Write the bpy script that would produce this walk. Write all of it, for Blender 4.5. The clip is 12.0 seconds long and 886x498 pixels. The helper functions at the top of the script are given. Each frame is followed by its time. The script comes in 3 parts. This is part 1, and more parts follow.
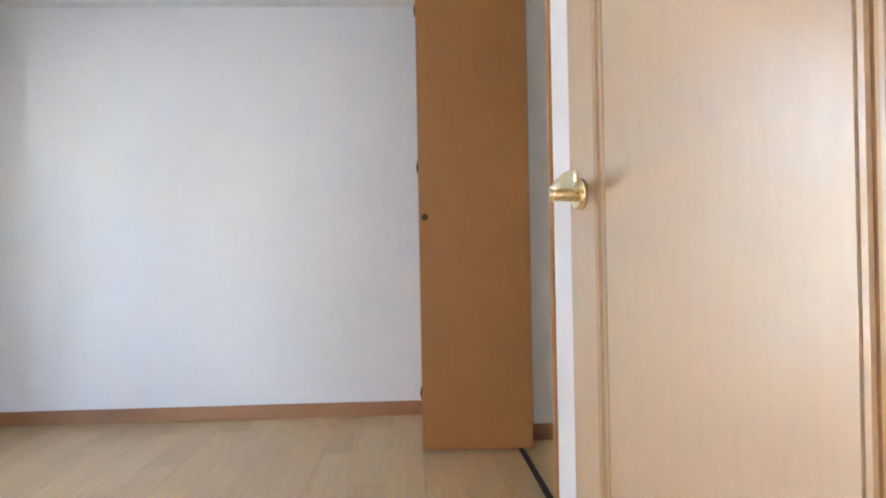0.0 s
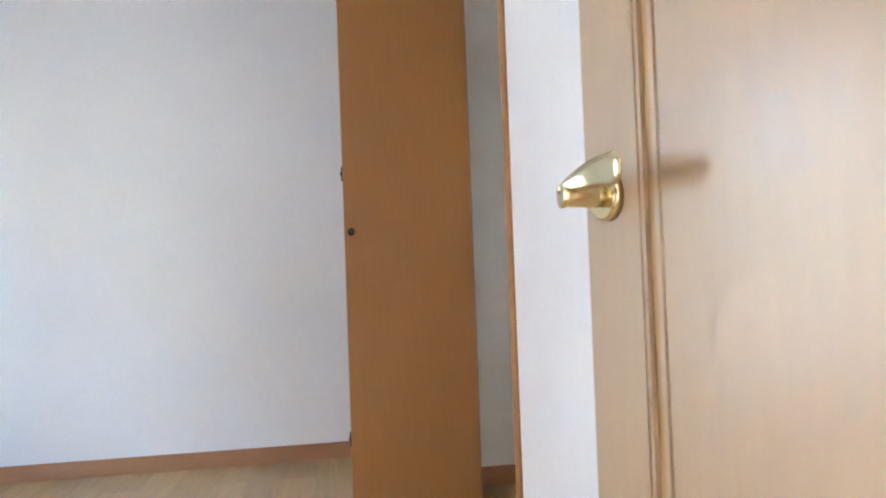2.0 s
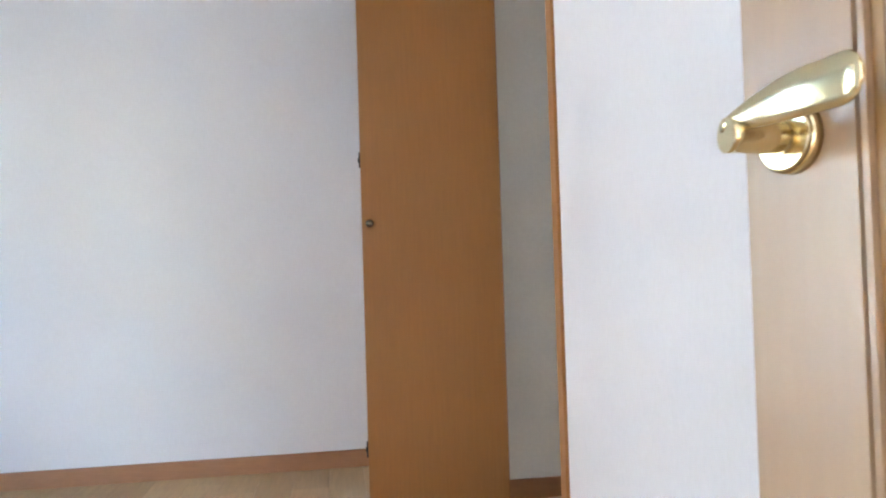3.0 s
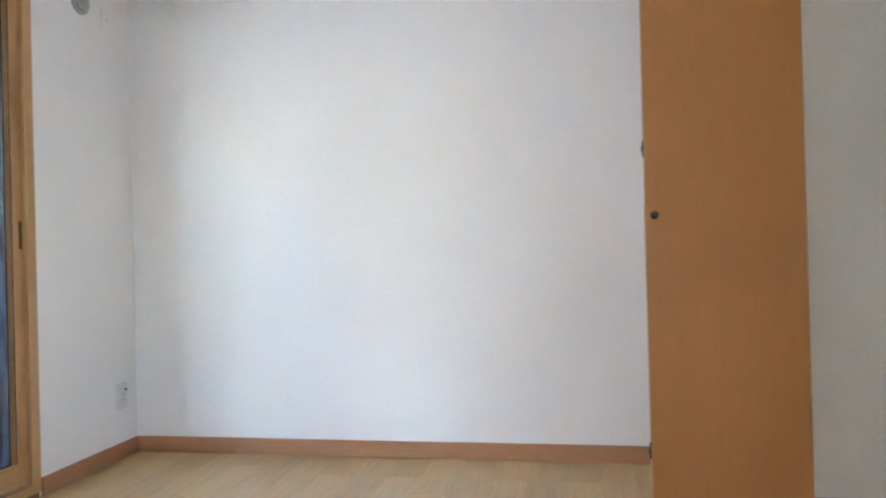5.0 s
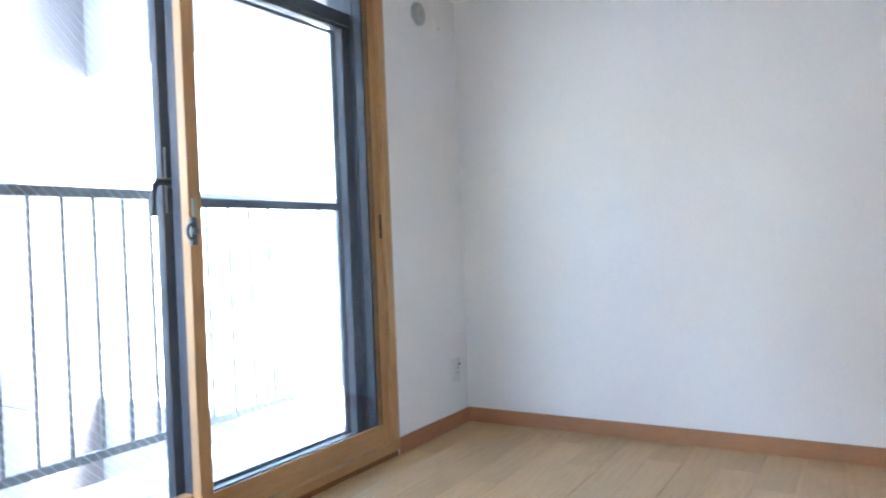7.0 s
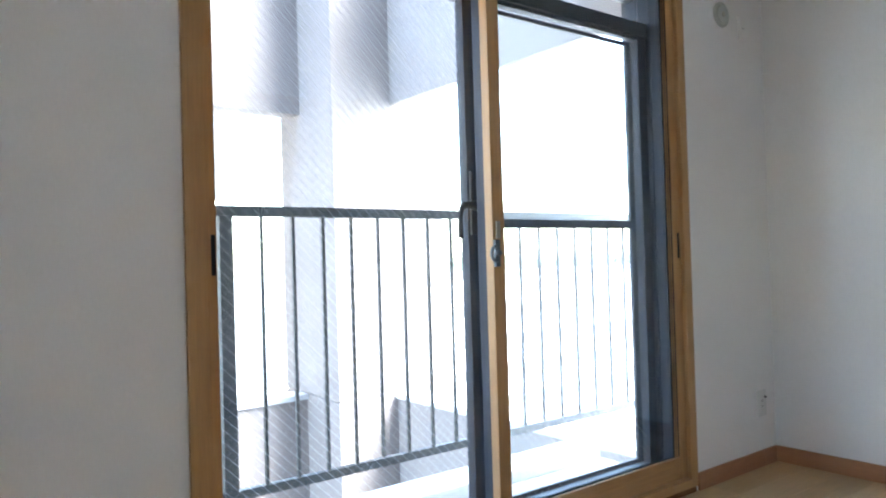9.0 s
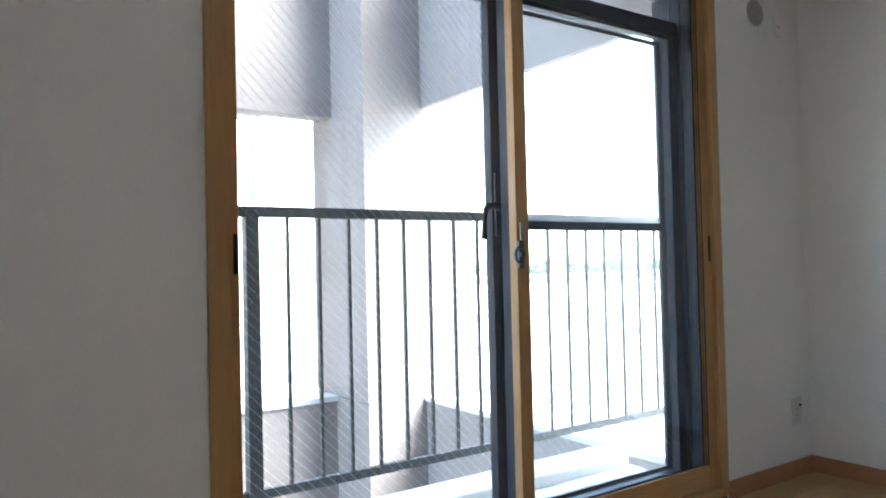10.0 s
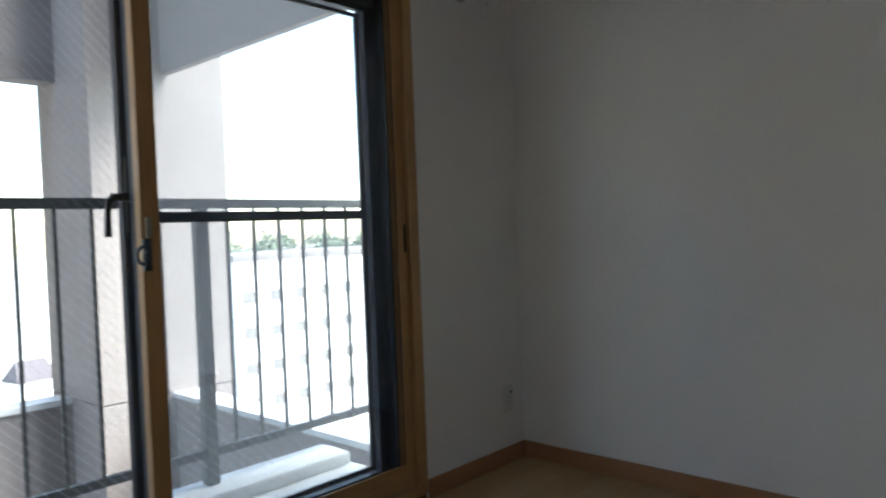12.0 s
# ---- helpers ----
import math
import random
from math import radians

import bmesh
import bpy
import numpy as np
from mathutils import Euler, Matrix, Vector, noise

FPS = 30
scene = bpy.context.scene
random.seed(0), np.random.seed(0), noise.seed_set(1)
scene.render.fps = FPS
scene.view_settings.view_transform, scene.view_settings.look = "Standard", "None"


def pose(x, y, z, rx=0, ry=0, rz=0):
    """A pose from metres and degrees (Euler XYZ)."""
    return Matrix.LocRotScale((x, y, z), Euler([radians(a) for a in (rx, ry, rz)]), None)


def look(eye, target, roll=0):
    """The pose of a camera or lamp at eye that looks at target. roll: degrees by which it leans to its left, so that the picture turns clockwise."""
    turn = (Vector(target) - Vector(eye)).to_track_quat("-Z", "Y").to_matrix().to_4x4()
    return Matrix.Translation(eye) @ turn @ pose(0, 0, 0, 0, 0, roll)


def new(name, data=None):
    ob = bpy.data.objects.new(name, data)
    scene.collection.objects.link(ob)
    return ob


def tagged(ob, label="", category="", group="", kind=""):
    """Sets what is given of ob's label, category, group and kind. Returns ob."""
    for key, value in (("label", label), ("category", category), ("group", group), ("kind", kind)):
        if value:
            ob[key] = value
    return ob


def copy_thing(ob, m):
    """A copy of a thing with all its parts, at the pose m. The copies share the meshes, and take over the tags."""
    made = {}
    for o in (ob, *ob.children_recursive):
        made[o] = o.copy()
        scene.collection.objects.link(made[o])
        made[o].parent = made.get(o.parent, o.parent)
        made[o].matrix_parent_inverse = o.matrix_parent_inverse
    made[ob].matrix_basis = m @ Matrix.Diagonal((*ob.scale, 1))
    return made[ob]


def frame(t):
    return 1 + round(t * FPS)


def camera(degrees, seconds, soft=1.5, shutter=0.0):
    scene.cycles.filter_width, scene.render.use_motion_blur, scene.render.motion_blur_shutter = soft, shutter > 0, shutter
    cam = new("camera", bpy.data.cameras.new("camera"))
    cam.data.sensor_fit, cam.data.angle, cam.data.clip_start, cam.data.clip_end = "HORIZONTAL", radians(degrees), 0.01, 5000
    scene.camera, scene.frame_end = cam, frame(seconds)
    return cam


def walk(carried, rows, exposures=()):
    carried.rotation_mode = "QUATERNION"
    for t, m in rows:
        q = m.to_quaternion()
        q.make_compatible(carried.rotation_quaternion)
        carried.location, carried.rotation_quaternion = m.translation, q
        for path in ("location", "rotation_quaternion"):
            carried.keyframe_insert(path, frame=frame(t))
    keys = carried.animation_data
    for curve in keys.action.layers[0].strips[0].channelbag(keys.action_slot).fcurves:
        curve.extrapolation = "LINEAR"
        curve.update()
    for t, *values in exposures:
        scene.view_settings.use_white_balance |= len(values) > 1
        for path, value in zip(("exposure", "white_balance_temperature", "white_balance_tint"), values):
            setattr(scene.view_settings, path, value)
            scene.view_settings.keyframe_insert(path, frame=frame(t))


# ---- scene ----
cam = camera(63.86, 12.0, 2.0, 0.3)
PATH = [
    (0.0, pose(2.374, -0.400, 0.910, 90.25, 1.07, -2.80)),
    (0.2, pose(2.374, -0.396, 0.912, 90.32, 1.09, -2.98)),
    (0.5, pose(2.371, -0.348, 0.917, 90.65, 1.20, -3.61)),
    (1.0, pose(2.380, -0.239, 0.927, 91.28, 1.32, -5.56)),
    (1.5, pose(2.376, -0.111, 0.938, 91.39, 1.56, -7.71)),
    (2.0, pose(2.376, 0.057, 0.938, 91.12, 2.12, -8.83)),
    (2.5, pose(2.366, 0.233, 0.926, 91.05, 1.95, -8.84)),
    (2.7, pose(2.361, 0.264, 0.920, 91.16, 1.89, -8.76)),
    (4.5, pose(2.191, 0.362, 0.942, 90.93, 1.50, 3.61)),
    (5.0, pose(2.158, 0.341, 0.964, 90.25, 1.46, 9.87)),
    (5.5, pose(2.120, 0.312, 0.961, 90.21, 1.71, 14.87)),
    (6.0, pose(2.079, 0.295, 0.976, 89.68, 2.05, 20.20)),
    (6.5, pose(1.970, 0.229, 1.022, 88.93, 1.81, 24.63)),
    (7.0, pose(1.954, 0.215, 0.995, 89.38, 2.27, 31.46)),
    (7.5, pose(1.888, 0.190, 1.034, 89.46, 2.23, 37.82)),
    (9.5, pose(1.834, 0.185, 1.049, 91.15, 1.43, 55.08)),
    (10.0, pose(1.848, 0.223, 1.037, 91.17, 1.31, 55.58)),
    (10.5, pose(1.872, 0.298, 1.085, 90.14, 1.66, 54.67)),
    (11.0, pose(1.898, 0.440, 1.084, 89.29, 2.03, 51.97)),
    (11.5, pose(1.980, 0.654, 1.108, 88.78, 2.33, 48.02)),
    (12.0, pose(2.031, 0.868, 1.105, 88.39, 2.12, 42.43)),
]
EXPO = [(0.0, 6.05, 6600, 15), (2.5, 6.03, 6480, 14), (2.7, 6.02, 6480, 14), (4.5, 6.15, 6650, 13), (5.5, 6.2, 6600, 12), (6.0, 6.25, 6500, 12), (6.5, 6.15, 6300, 13), (7.5, 5.75, 6150, 13), (9.5, 5.0, 6750, 10), (10.5, 4.35, 6900, 10), (11.0, 4.08, 7000, 10), (12.0, 3.48, 7100, 10)]
walk(cam, PATH, EXPO)

# ---- light ----
SUN_EL, SUN_AZ = radians(50), radians(38)
world = bpy.data.worlds.new("world")
scene.world = world
world.use_nodes = True
wn = world.node_tree
sky = wn.nodes.new("ShaderNodeTexSky")
sky.sky_type, sky.sun_disc = "NISHITA", False
sky.sun_elevation, sky.sun_rotation = SUN_EL, SUN_AZ
sky.air_density, sky.dust_density, sky.ozone_density = 1.0, 1.0, 1.0
wn.links.new(sky.outputs[0], wn.nodes["Background"].inputs[0])
wn.nodes["Background"].inputs[1].default_value = 0.15
sun = new("sun", bpy.data.lights.new("sun", "SUN"))
sun.data.energy, sun.data.angle, sun.data.color = 2.4, radians(45), (1, 0.975, 0.96)
sun.matrix_world = look((3.6, 4.6, 7.0), (0, 0, 0))


# ---- materials ----
def shader(name, rgb, rough=0.6, metal=0.0, grain=None, stretch=(1, 1, 1), amount=0.12, bump=0.0, scale=20.0, blotch=0.06, coat=0.0, per_piece=0.0, spec=0.5):
    """A surface with a fine grain and broad blotches of tone; grain stretched along an axis gives wood."""
    m = bpy.data.materials.new(name)
    m.use_nodes = True
    t = m.node_tree
    b = t.nodes["Principled BSDF"]
    b.inputs["Roughness"].default_value, b.inputs["Metallic"].default_value = rough, metal
    b.inputs["Coat Weight"].default_value, b.inputs["Coat Roughness"].default_value = coat, 0.25
    b.inputs["Specular IOR Level"].default_value = spec
    tc = t.nodes.new("ShaderNodeTexCoord")
    mp = t.nodes.new("ShaderNodeMapping")
    mp.inputs["Scale"].default_value = stretch
    t.links.new(tc.outputs["Object"], mp.inputs["Vector"])
    n1 = t.nodes.new("ShaderNodeTexNoise")
    n1.inputs["Scale"].default_value, n1.inputs["Detail"].default_value, n1.inputs["Roughness"].default_value = scale, 5, 0.65
    t.links.new(mp.outputs[0], n1.inputs["Vector"])
    n2 = t.nodes.new("ShaderNodeTexNoise")
    n2.inputs["Scale"].default_value, n2.inputs["Detail"].default_value = 1.7, 3
    t.links.new(tc.outputs["Object"], n2.inputs["Vector"])

    def ranged(src, lo, hi):
        r = t.nodes.new("ShaderNodeMapRange")
        r.inputs["From Min"].default_value, r.inputs["From Max"].default_value = 0.3, 0.7
        r.inputs["To Min"].default_value, r.inputs["To Max"].default_value = lo, hi
        t.links.new(src, r.inputs["Value"])
        return r.outputs[0]

    def times(a, c):
        x = t.nodes.new("ShaderNodeMath")
        x.operation = "MULTIPLY"
        t.links.new(a, x.inputs[0])
        t.links.new(c, x.inputs[1])
        return x.outputs[0]

    v = times(ranged(n1.outputs["Fac"], 1 - amount, 1 + amount), ranged(n2.outputs["Fac"], 1 - blotch, 1 + blotch))
    if per_piece:
        oi = t.nodes.new("ShaderNodeObjectInfo")
        r = t.nodes.new("ShaderNodeMapRange")
        r.inputs["To Min"].default_value, r.inputs["To Max"].default_value = 1 - per_piece, 1 + per_piece
        t.links.new(oi.outputs["Random"], r.inputs["Value"])
        v = times(v, r.outputs[0])
        off = t.nodes.new("ShaderNodeVectorMath")
        off.operation = "SCALE"
        off.inputs[0].default_value = (3, 17, 5)
        t.links.new(oi.outputs["Random"], off.inputs["Scale"])
        t.links.new(off.outputs[0], mp.inputs["Location"])
    mul = t.nodes.new("ShaderNodeVectorMath")
    mul.operation = "SCALE"
    mul.inputs[0].default_value = rgb
    t.links.new(v, mul.inputs["Scale"])
    t.links.new(mul.outputs[0], b.inputs["Base Color"])
    if bump:
        bp = t.nodes.new("ShaderNodeBump")
        bp.inputs["Strength"].default_value, bp.inputs["Distance"].default_value = bump, 0.002
        t.links.new(n1.outputs["Fac"], bp.inputs["Height"])
        t.links.new(bp.outputs[0], b.inputs["Normal"])
    return m


PAPER = shader("wallpaper", (0.852, 0.833, 0.83), 0.75, scale=160, stretch=(1, 1, 0.35), amount=0.02, bump=0.22, blotch=0.02, spec=0.3)
CEILING = shader("ceiling_paper", (0.83, 0.83, 0.81), 0.85, scale=220, amount=0.03, bump=0.4, blotch=0.02, spec=0.2)
CLOSET_PAINT = shader("closet_paint", (0.86, 0.84, 0.79), 0.85, scale=60, amount=0.03, bump=0.2, blotch=0.05, spec=0.2)
OAK = shader("oak_floor", (0.54, 0.348, 0.172), 0.42, scale=9, stretch=(6, 0.55, 6), amount=0.10, bump=0.08, blotch=0.04, per_piece=0.07, coat=0.15)
SUBFLOOR = shader("subfloor", (0.16, 0.10, 0.05), 0.8)
BROWN = shader("brown_veneer", (0.42, 0.19, 0.062), 0.5, scale=11, stretch=(9, 9, 0.5), amount=0.05, bump=0.05, blotch=0.05, spec=0.35)
TRIM = shader("brown_trim", (0.42, 0.205, 0.10), 0.5, scale=10, stretch=(1.5, 1.5, 6), amount=0.08, bump=0.05)
LIGHT = shader("pale_beech", (0.425, 0.285, 0.167), 0.34, scale=9, stretch=(7, 7, 0.9), amount=0.03, bump=0.16, blotch=0.05, coat=0.3)
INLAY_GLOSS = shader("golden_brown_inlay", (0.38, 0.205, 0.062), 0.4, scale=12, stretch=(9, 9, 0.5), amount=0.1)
TAN = shader("tan_inlay", (0.40, 0.27, 0.15), 0.45, scale=12, stretch=(9, 9, 0.5), amount=0.06)
DARKNICKEL = shader("aged_nickel", (0.15, 0.13, 0.10), 0.2, 1.0, scale=60, amount=0.05)
# Dark brown for thin inlays, also painted in as groove and sill shade.
INLAY_SHADE = shader("brown_inlay_shade", (0.22, 0.10, 0.032), 0.8, scale=12, stretch=(9, 9, 0.5), amount=0.1)
FRAMEWOOD = shader("window_wood", (0.47, 0.262, 0.115), 0.38, scale=10, stretch=(10, 10, 0.6), amount=0.12, bump=0.05, blotch=0.06)
FRAMEWOOD_H = shader("window_wood_level", (0.47, 0.262, 0.115), 0.38, scale=10, stretch=(10, 0.6, 10), amount=0.12, bump=0.05, blotch=0.06)
ALU = shader("dark_aluminium", (0.014, 0.021, 0.038), 0.5, 0.1, scale=80, amount=0.06, blotch=0.08, spec=0.35)
# Black of gaskets and joints, also used as painted shade in the reveal.
RUBBER_SHADE = shader("black_gasket_shade", (0.012, 0.012, 0.013), 0.6, scale=50)
RAILPAINT = shader("dark_rail_paint", (0.028, 0.034, 0.038), 0.5, scale=90, amount=0.1, bump=0.05, blotch=0.15)
BRASS = shader("polished_brass", (0.80, 0.69, 0.43), 0.17, 1.0, scale=60, amount=0.03, blotch=0.03)
STEEL = shader("nickel", (0.40, 0.37, 0.31), 0.3, 1.0, scale=60, amount=0.05)
BLACKMETAL = shader("black_hardware", (0.02, 0.021, 0.024), 0.4, 0.3, scale=60)
PLASTIC = shader("white_plastic", (0.72, 0.72, 0.70), 0.4, scale=60, amount=0.02)
PIPEGREY = shader("weathered_pipe_grey", (0.05, 0.055, 0.065), 0.6, scale=20, amount=0.1)
WIRE = shader("glass_wire", (0.56, 0.57, 0.58), 0.5, scale=60, amount=0.04)
LOCKMETAL = shader("grey_lock_metal", (0.11, 0.13, 0.155), 0.35, 0.5, scale=60, amount=0.05)
GREYCAP = shader("grey_plastic", (0.42, 0.43, 0.41), 0.5, scale=60, amount=0.04)
HOLE = shader("dark_hole", (0.02, 0.02, 0.02), 0.8)
CONCRETE = shader("painted_concrete", (0.228, 0.206, 0.204), 0.8, scale=30, amount=0.04, bump=0.12, blotch=0.07, spec=0.2)
CAPSTONE = shader("pale_coping", (0.60, 0.62, 0.64), 0.6, scale=30, amount=0.05, bump=0.2, blotch=0.08)
LEDGE = shader("ledge_coating", (0.55, 0.57, 0.565), 0.65, scale=40, amount=0.07, bump=0.25, blotch=0.1)
FACADE = shader("pale_facade", (0.80, 0.78, 0.76), 0.8, scale=4, amount=0.04, blotch=0.06)
GROUND = shader("ground_gravel", (0.34, 0.34, 0.31), 0.9, scale=3, amount=0.25, blotch=0.3)
ROOFTILE = shader("roof_tiles", (0.06, 0.05, 0.06), 0.7, scale=8, amount=0.2)
LEAF = shader("leaf", (0.17, 0.21, 0.15), 0.6, scale=5, amount=0.35, blotch=0.3)
BARK = shader("bark", (0.12, 0.09, 0.06), 0.9, scale=20, amount=0.3, bump=0.5)
DARKGLASS = shader("far_window_glass", (0.19, 0.18, 0.175), 0.5)


def clear(name, tint, rough=0.0, veil=0.0):
    """Clear glass or net; veil is the share of dust or thread that scatters light through."""
    m = bpy.data.materials.new(name)
    m.use_nodes = True
    t = m.node_tree
    t.nodes.remove(t.nodes["Principled BSDF"])
    tr, gl, mx, lw, pw, mr = (t.nodes.new("ShaderNode" + k) for k in ("BsdfTransparent", "BsdfGlossy", "MixShader", "LayerWeight", "Math", "MapRange"))
    tr.inputs[0].default_value = (*tint, 1)
    gl.inputs["Roughness"].default_value = rough
    lw.inputs["Blend"].default_value = 0.5
    pw.operation = "POWER"
    pw.inputs[1].default_value = 5
    mr.inputs["To Min"].default_value, mr.inputs["To Max"].default_value = 0.025, 0.7
    t.links.new(lw.outputs["Facing"], pw.inputs[0])
    t.links.new(pw.outputs[0], mr.inputs["Value"])
    t.links.new(mr.outputs[0], mx.inputs[0])
    dust, thread = t.nodes.new("ShaderNodeMixShader"), t.nodes.new("ShaderNodeBsdfTranslucent")
    dust.inputs[0].default_value = veil
    thread.inputs[0].default_value = (0.7, 0.7, 0.7, 1)
    t.links.new(tr.outputs[0], dust.inputs[1])
    t.links.new(thread.outputs[0], dust.inputs[2])
    t.links.new(dust.outputs[0], mx.inputs[1])
    t.links.new(gl.outputs[0], mx.inputs[2])
    t.links.new(mx.outputs[0], t.nodes["Material Output"].inputs[0])
    return m


GLASS = clear("window_glass", (0.93, 0.95, 0.95), 0.0, 0.004)
NET = clear("insect_net", (0.86, 0.87, 0.88), 0.6, 0.09)


# ---- mesh helpers ----
def add_box(bm, a, b, bevel=0.0):
    """A box from corner a to corner b, its edges rounded by bevel."""
    vs = [bm.verts.new((x, y, z)) for x in (a[0], b[0]) for y in (a[1], b[1]) for z in (a[2], b[2])]
    fs = [bm.faces.new([vs[i] for i in q]) for q in ((0, 1, 3, 2), (4, 6, 7, 5), (0, 4, 5, 1), (2, 3, 7, 6), (0, 2, 6, 4), (1, 5, 7, 3))]
    if bevel:
        es = list({e for f in fs for e in f.edges})
        bmesh.ops.bevel(bm, geom=es, offset=bevel, segments=2, affect="EDGES", profile=0.6)


def add_tube(bm, a, b, r, r2=None, sides=16):
    a, b = Vector(a), Vector(b)
    m = Matrix.Translation((a + b) / 2) @ (b - a).to_track_quat("Z", "Y").to_matrix().to_4x4()
    bmesh.ops.create_cone(bm, cap_ends=True, segments=sides, radius1=r, radius2=r if r2 is None else r2, depth=(b - a).length, matrix=m)


def add_sweep(bm, rings):
    """Skins closed rings of points and caps both ends."""
    rows = [[bm.verts.new(p) for p in ring] for ring in rings]
    n = len(rows[0])
    for r0, r1 in zip(rows, rows[1:]):
        for i in range(n):
            bm.faces.new((r0[i], r0[(i + 1) % n], r1[(i + 1) % n], r1[i]))
    bm.faces.new(rows[0][::-1])
    bm.faces.new(rows[-1])


def finish(bm, name, material, smooth=False):
    bmesh.ops.recalc_face_normals(bm, faces=bm.faces)
    me = bpy.data.meshes.new(name)
    bm.to_mesh(me)
    bm.free()
    me.materials.append(material)
    if smooth:
        for p in me.polygons:
            p.use_smooth = len(p.vertices) < 5
    return me


def part(name, bm, material, parent=None, label="", smooth=False):
    ob = new(name, finish(bm, name, material, smooth))
    if parent:
        ob.parent = parent
    if label:
        ob["label"] = label
    return ob


def boxes(name, material, items, parent=None, label="", bevel=0.0):
    bm = bmesh.new()
    for a, b in items:
        add_box(bm, a, b, bevel)
    return part(name, bm, material, parent, label)


def thing(name, label, category, at=(0, 0, 0), turn=0.0, group="", kind=""):
    ob = new(name)
    ob.matrix_world = pose(*at, 0, 0, turn)
    return tagged(ob, label, category, group, kind)


def setting(ob):
    return tagged(ob, kind="structure")


# ---- the room: x east from the window wall, y north from the doorway ----
E, N, H = 2.84, 3.615, 2.30
WT = 0.285
OPEN_A, OPEN_B, OPEN_TOP = 0.765, 2.915, 2.24
S0, S1 = -0.10, 0.02
DOOR_A, DOOR_B = 2.02, 2.80
CL_A, CL_B, CL_IN, CL_TOP = 1.885, 2.865, 3.0, 2.24

setting(boxes("wall_west", PAPER, [((-WT, S1, -0.02), (0, OPEN_A, H)), ((-WT, OPEN_B, -0.02), (0, N, H)),
                                   ((-WT, OPEN_A, OPEN_TOP), (0, OPEN_B, H)), ((-WT, OPEN_A, -0.02), (0, OPEN_B, 0.028))]))
setting(boxes("wall_north", PAPER, [((-WT, N, -0.02), (3.8, N + 0.15, H))]))
setting(boxes("wall_south", PAPER, [((-WT, S0, -0.02), (DOOR_A - 0.03, S1, H)), ((DOOR_B + 0.03, S0, -0.02), (3.0, S1, H)), ((DOOR_A - 0.03, S0, 2.03), (DOOR_B + 0.03, S1, H))]))
setting(boxes("wall_east", PAPER, [((E, S1, -0.02), (E + 0.09, CL_A - 0.04, H)), ((E, CL_B + 0.04, -0.02), (E + 0.09, N, H)), ((E, CL_A - 0.04, CL_TOP + 0.04), (E + 0.09, CL_B + 0.04, H))]))
setting(boxes("closet_wall", CLOSET_PAINT, [((E + 0.09, CL_IN, -0.02), (3.62, CL_IN + 0.06, H)), ((3.56, CL_A - 0.3, -0.02), (3.62, CL_IN, H)), ((E + 0.09, CL_A - 0.36, -0.02), (3.62, CL_A - 0.30, H))]))
# The opening on the east side is for the added fill-light window.
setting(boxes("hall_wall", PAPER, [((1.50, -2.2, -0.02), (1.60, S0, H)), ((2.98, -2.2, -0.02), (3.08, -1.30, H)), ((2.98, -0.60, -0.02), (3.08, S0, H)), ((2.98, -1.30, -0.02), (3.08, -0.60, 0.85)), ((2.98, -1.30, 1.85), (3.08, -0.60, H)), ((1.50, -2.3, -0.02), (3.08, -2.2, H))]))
setting(boxes("ceiling", CEILING, [((-WT, S0, H), (3.8, N + 0.15, H + 0.15)), ((1.5, -2.3, H), (3.08, S0, H + 0.15))]))
floor = setting(boxes("floor", SUBFLOOR, [((-0.0, S0, -0.15), (3.62, N, -0.012)), ((1.6, -2.2, -0.15), (2.98, S0, -0.012))]))


def skirting(name, a, b):
    return setting(boxes(name, TRIM, [(a, b)], bevel=0.0025))


skirting("baseboard", (0.0, N - 0.011, 0), (E, N, 0.078))
skirting("baseboard", (0.0, OPEN_B + 0.028, 0), (0.011, N - 0.0115, 0.078))
skirting("baseboard", (0.0, S1 + 0.0115, 0), (0.011, OPEN_A - 0.028, 0.078))
skirting("baseboard", (0.0, S1, 0), (DOOR_A - 0.062, S1 + 0.011, 0.078))
skirting("baseboard", (E - 0.011, 0.08, 0), (E, CL_A - 0.044, 0.078))
skirting("baseboard", (E - 0.011, CL_B + 0.044, 0), (E, N - 0.0115, 0.078))
skirting("baseboard", (E + 0.093, CL_IN - 0.011, 0), (3.56, CL_IN, 0.078))

# ---- doorway ----
setting(boxes("door_frame", LIGHT, [((DOOR_A - 0.03, S0 - 0.012, 0), (DOOR_A, S1 + 0.012, 2.0)), ((DOOR_B, S0 - 0.012, 0), (DOOR_B + 0.03, S1 + 0.012, 2.0)),
                                                 ((DOOR_A - 0.03, S0 - 0.012, 2.0), (DOOR_B + 0.03, S1 + 0.012, 2.03))], bevel=0.002))


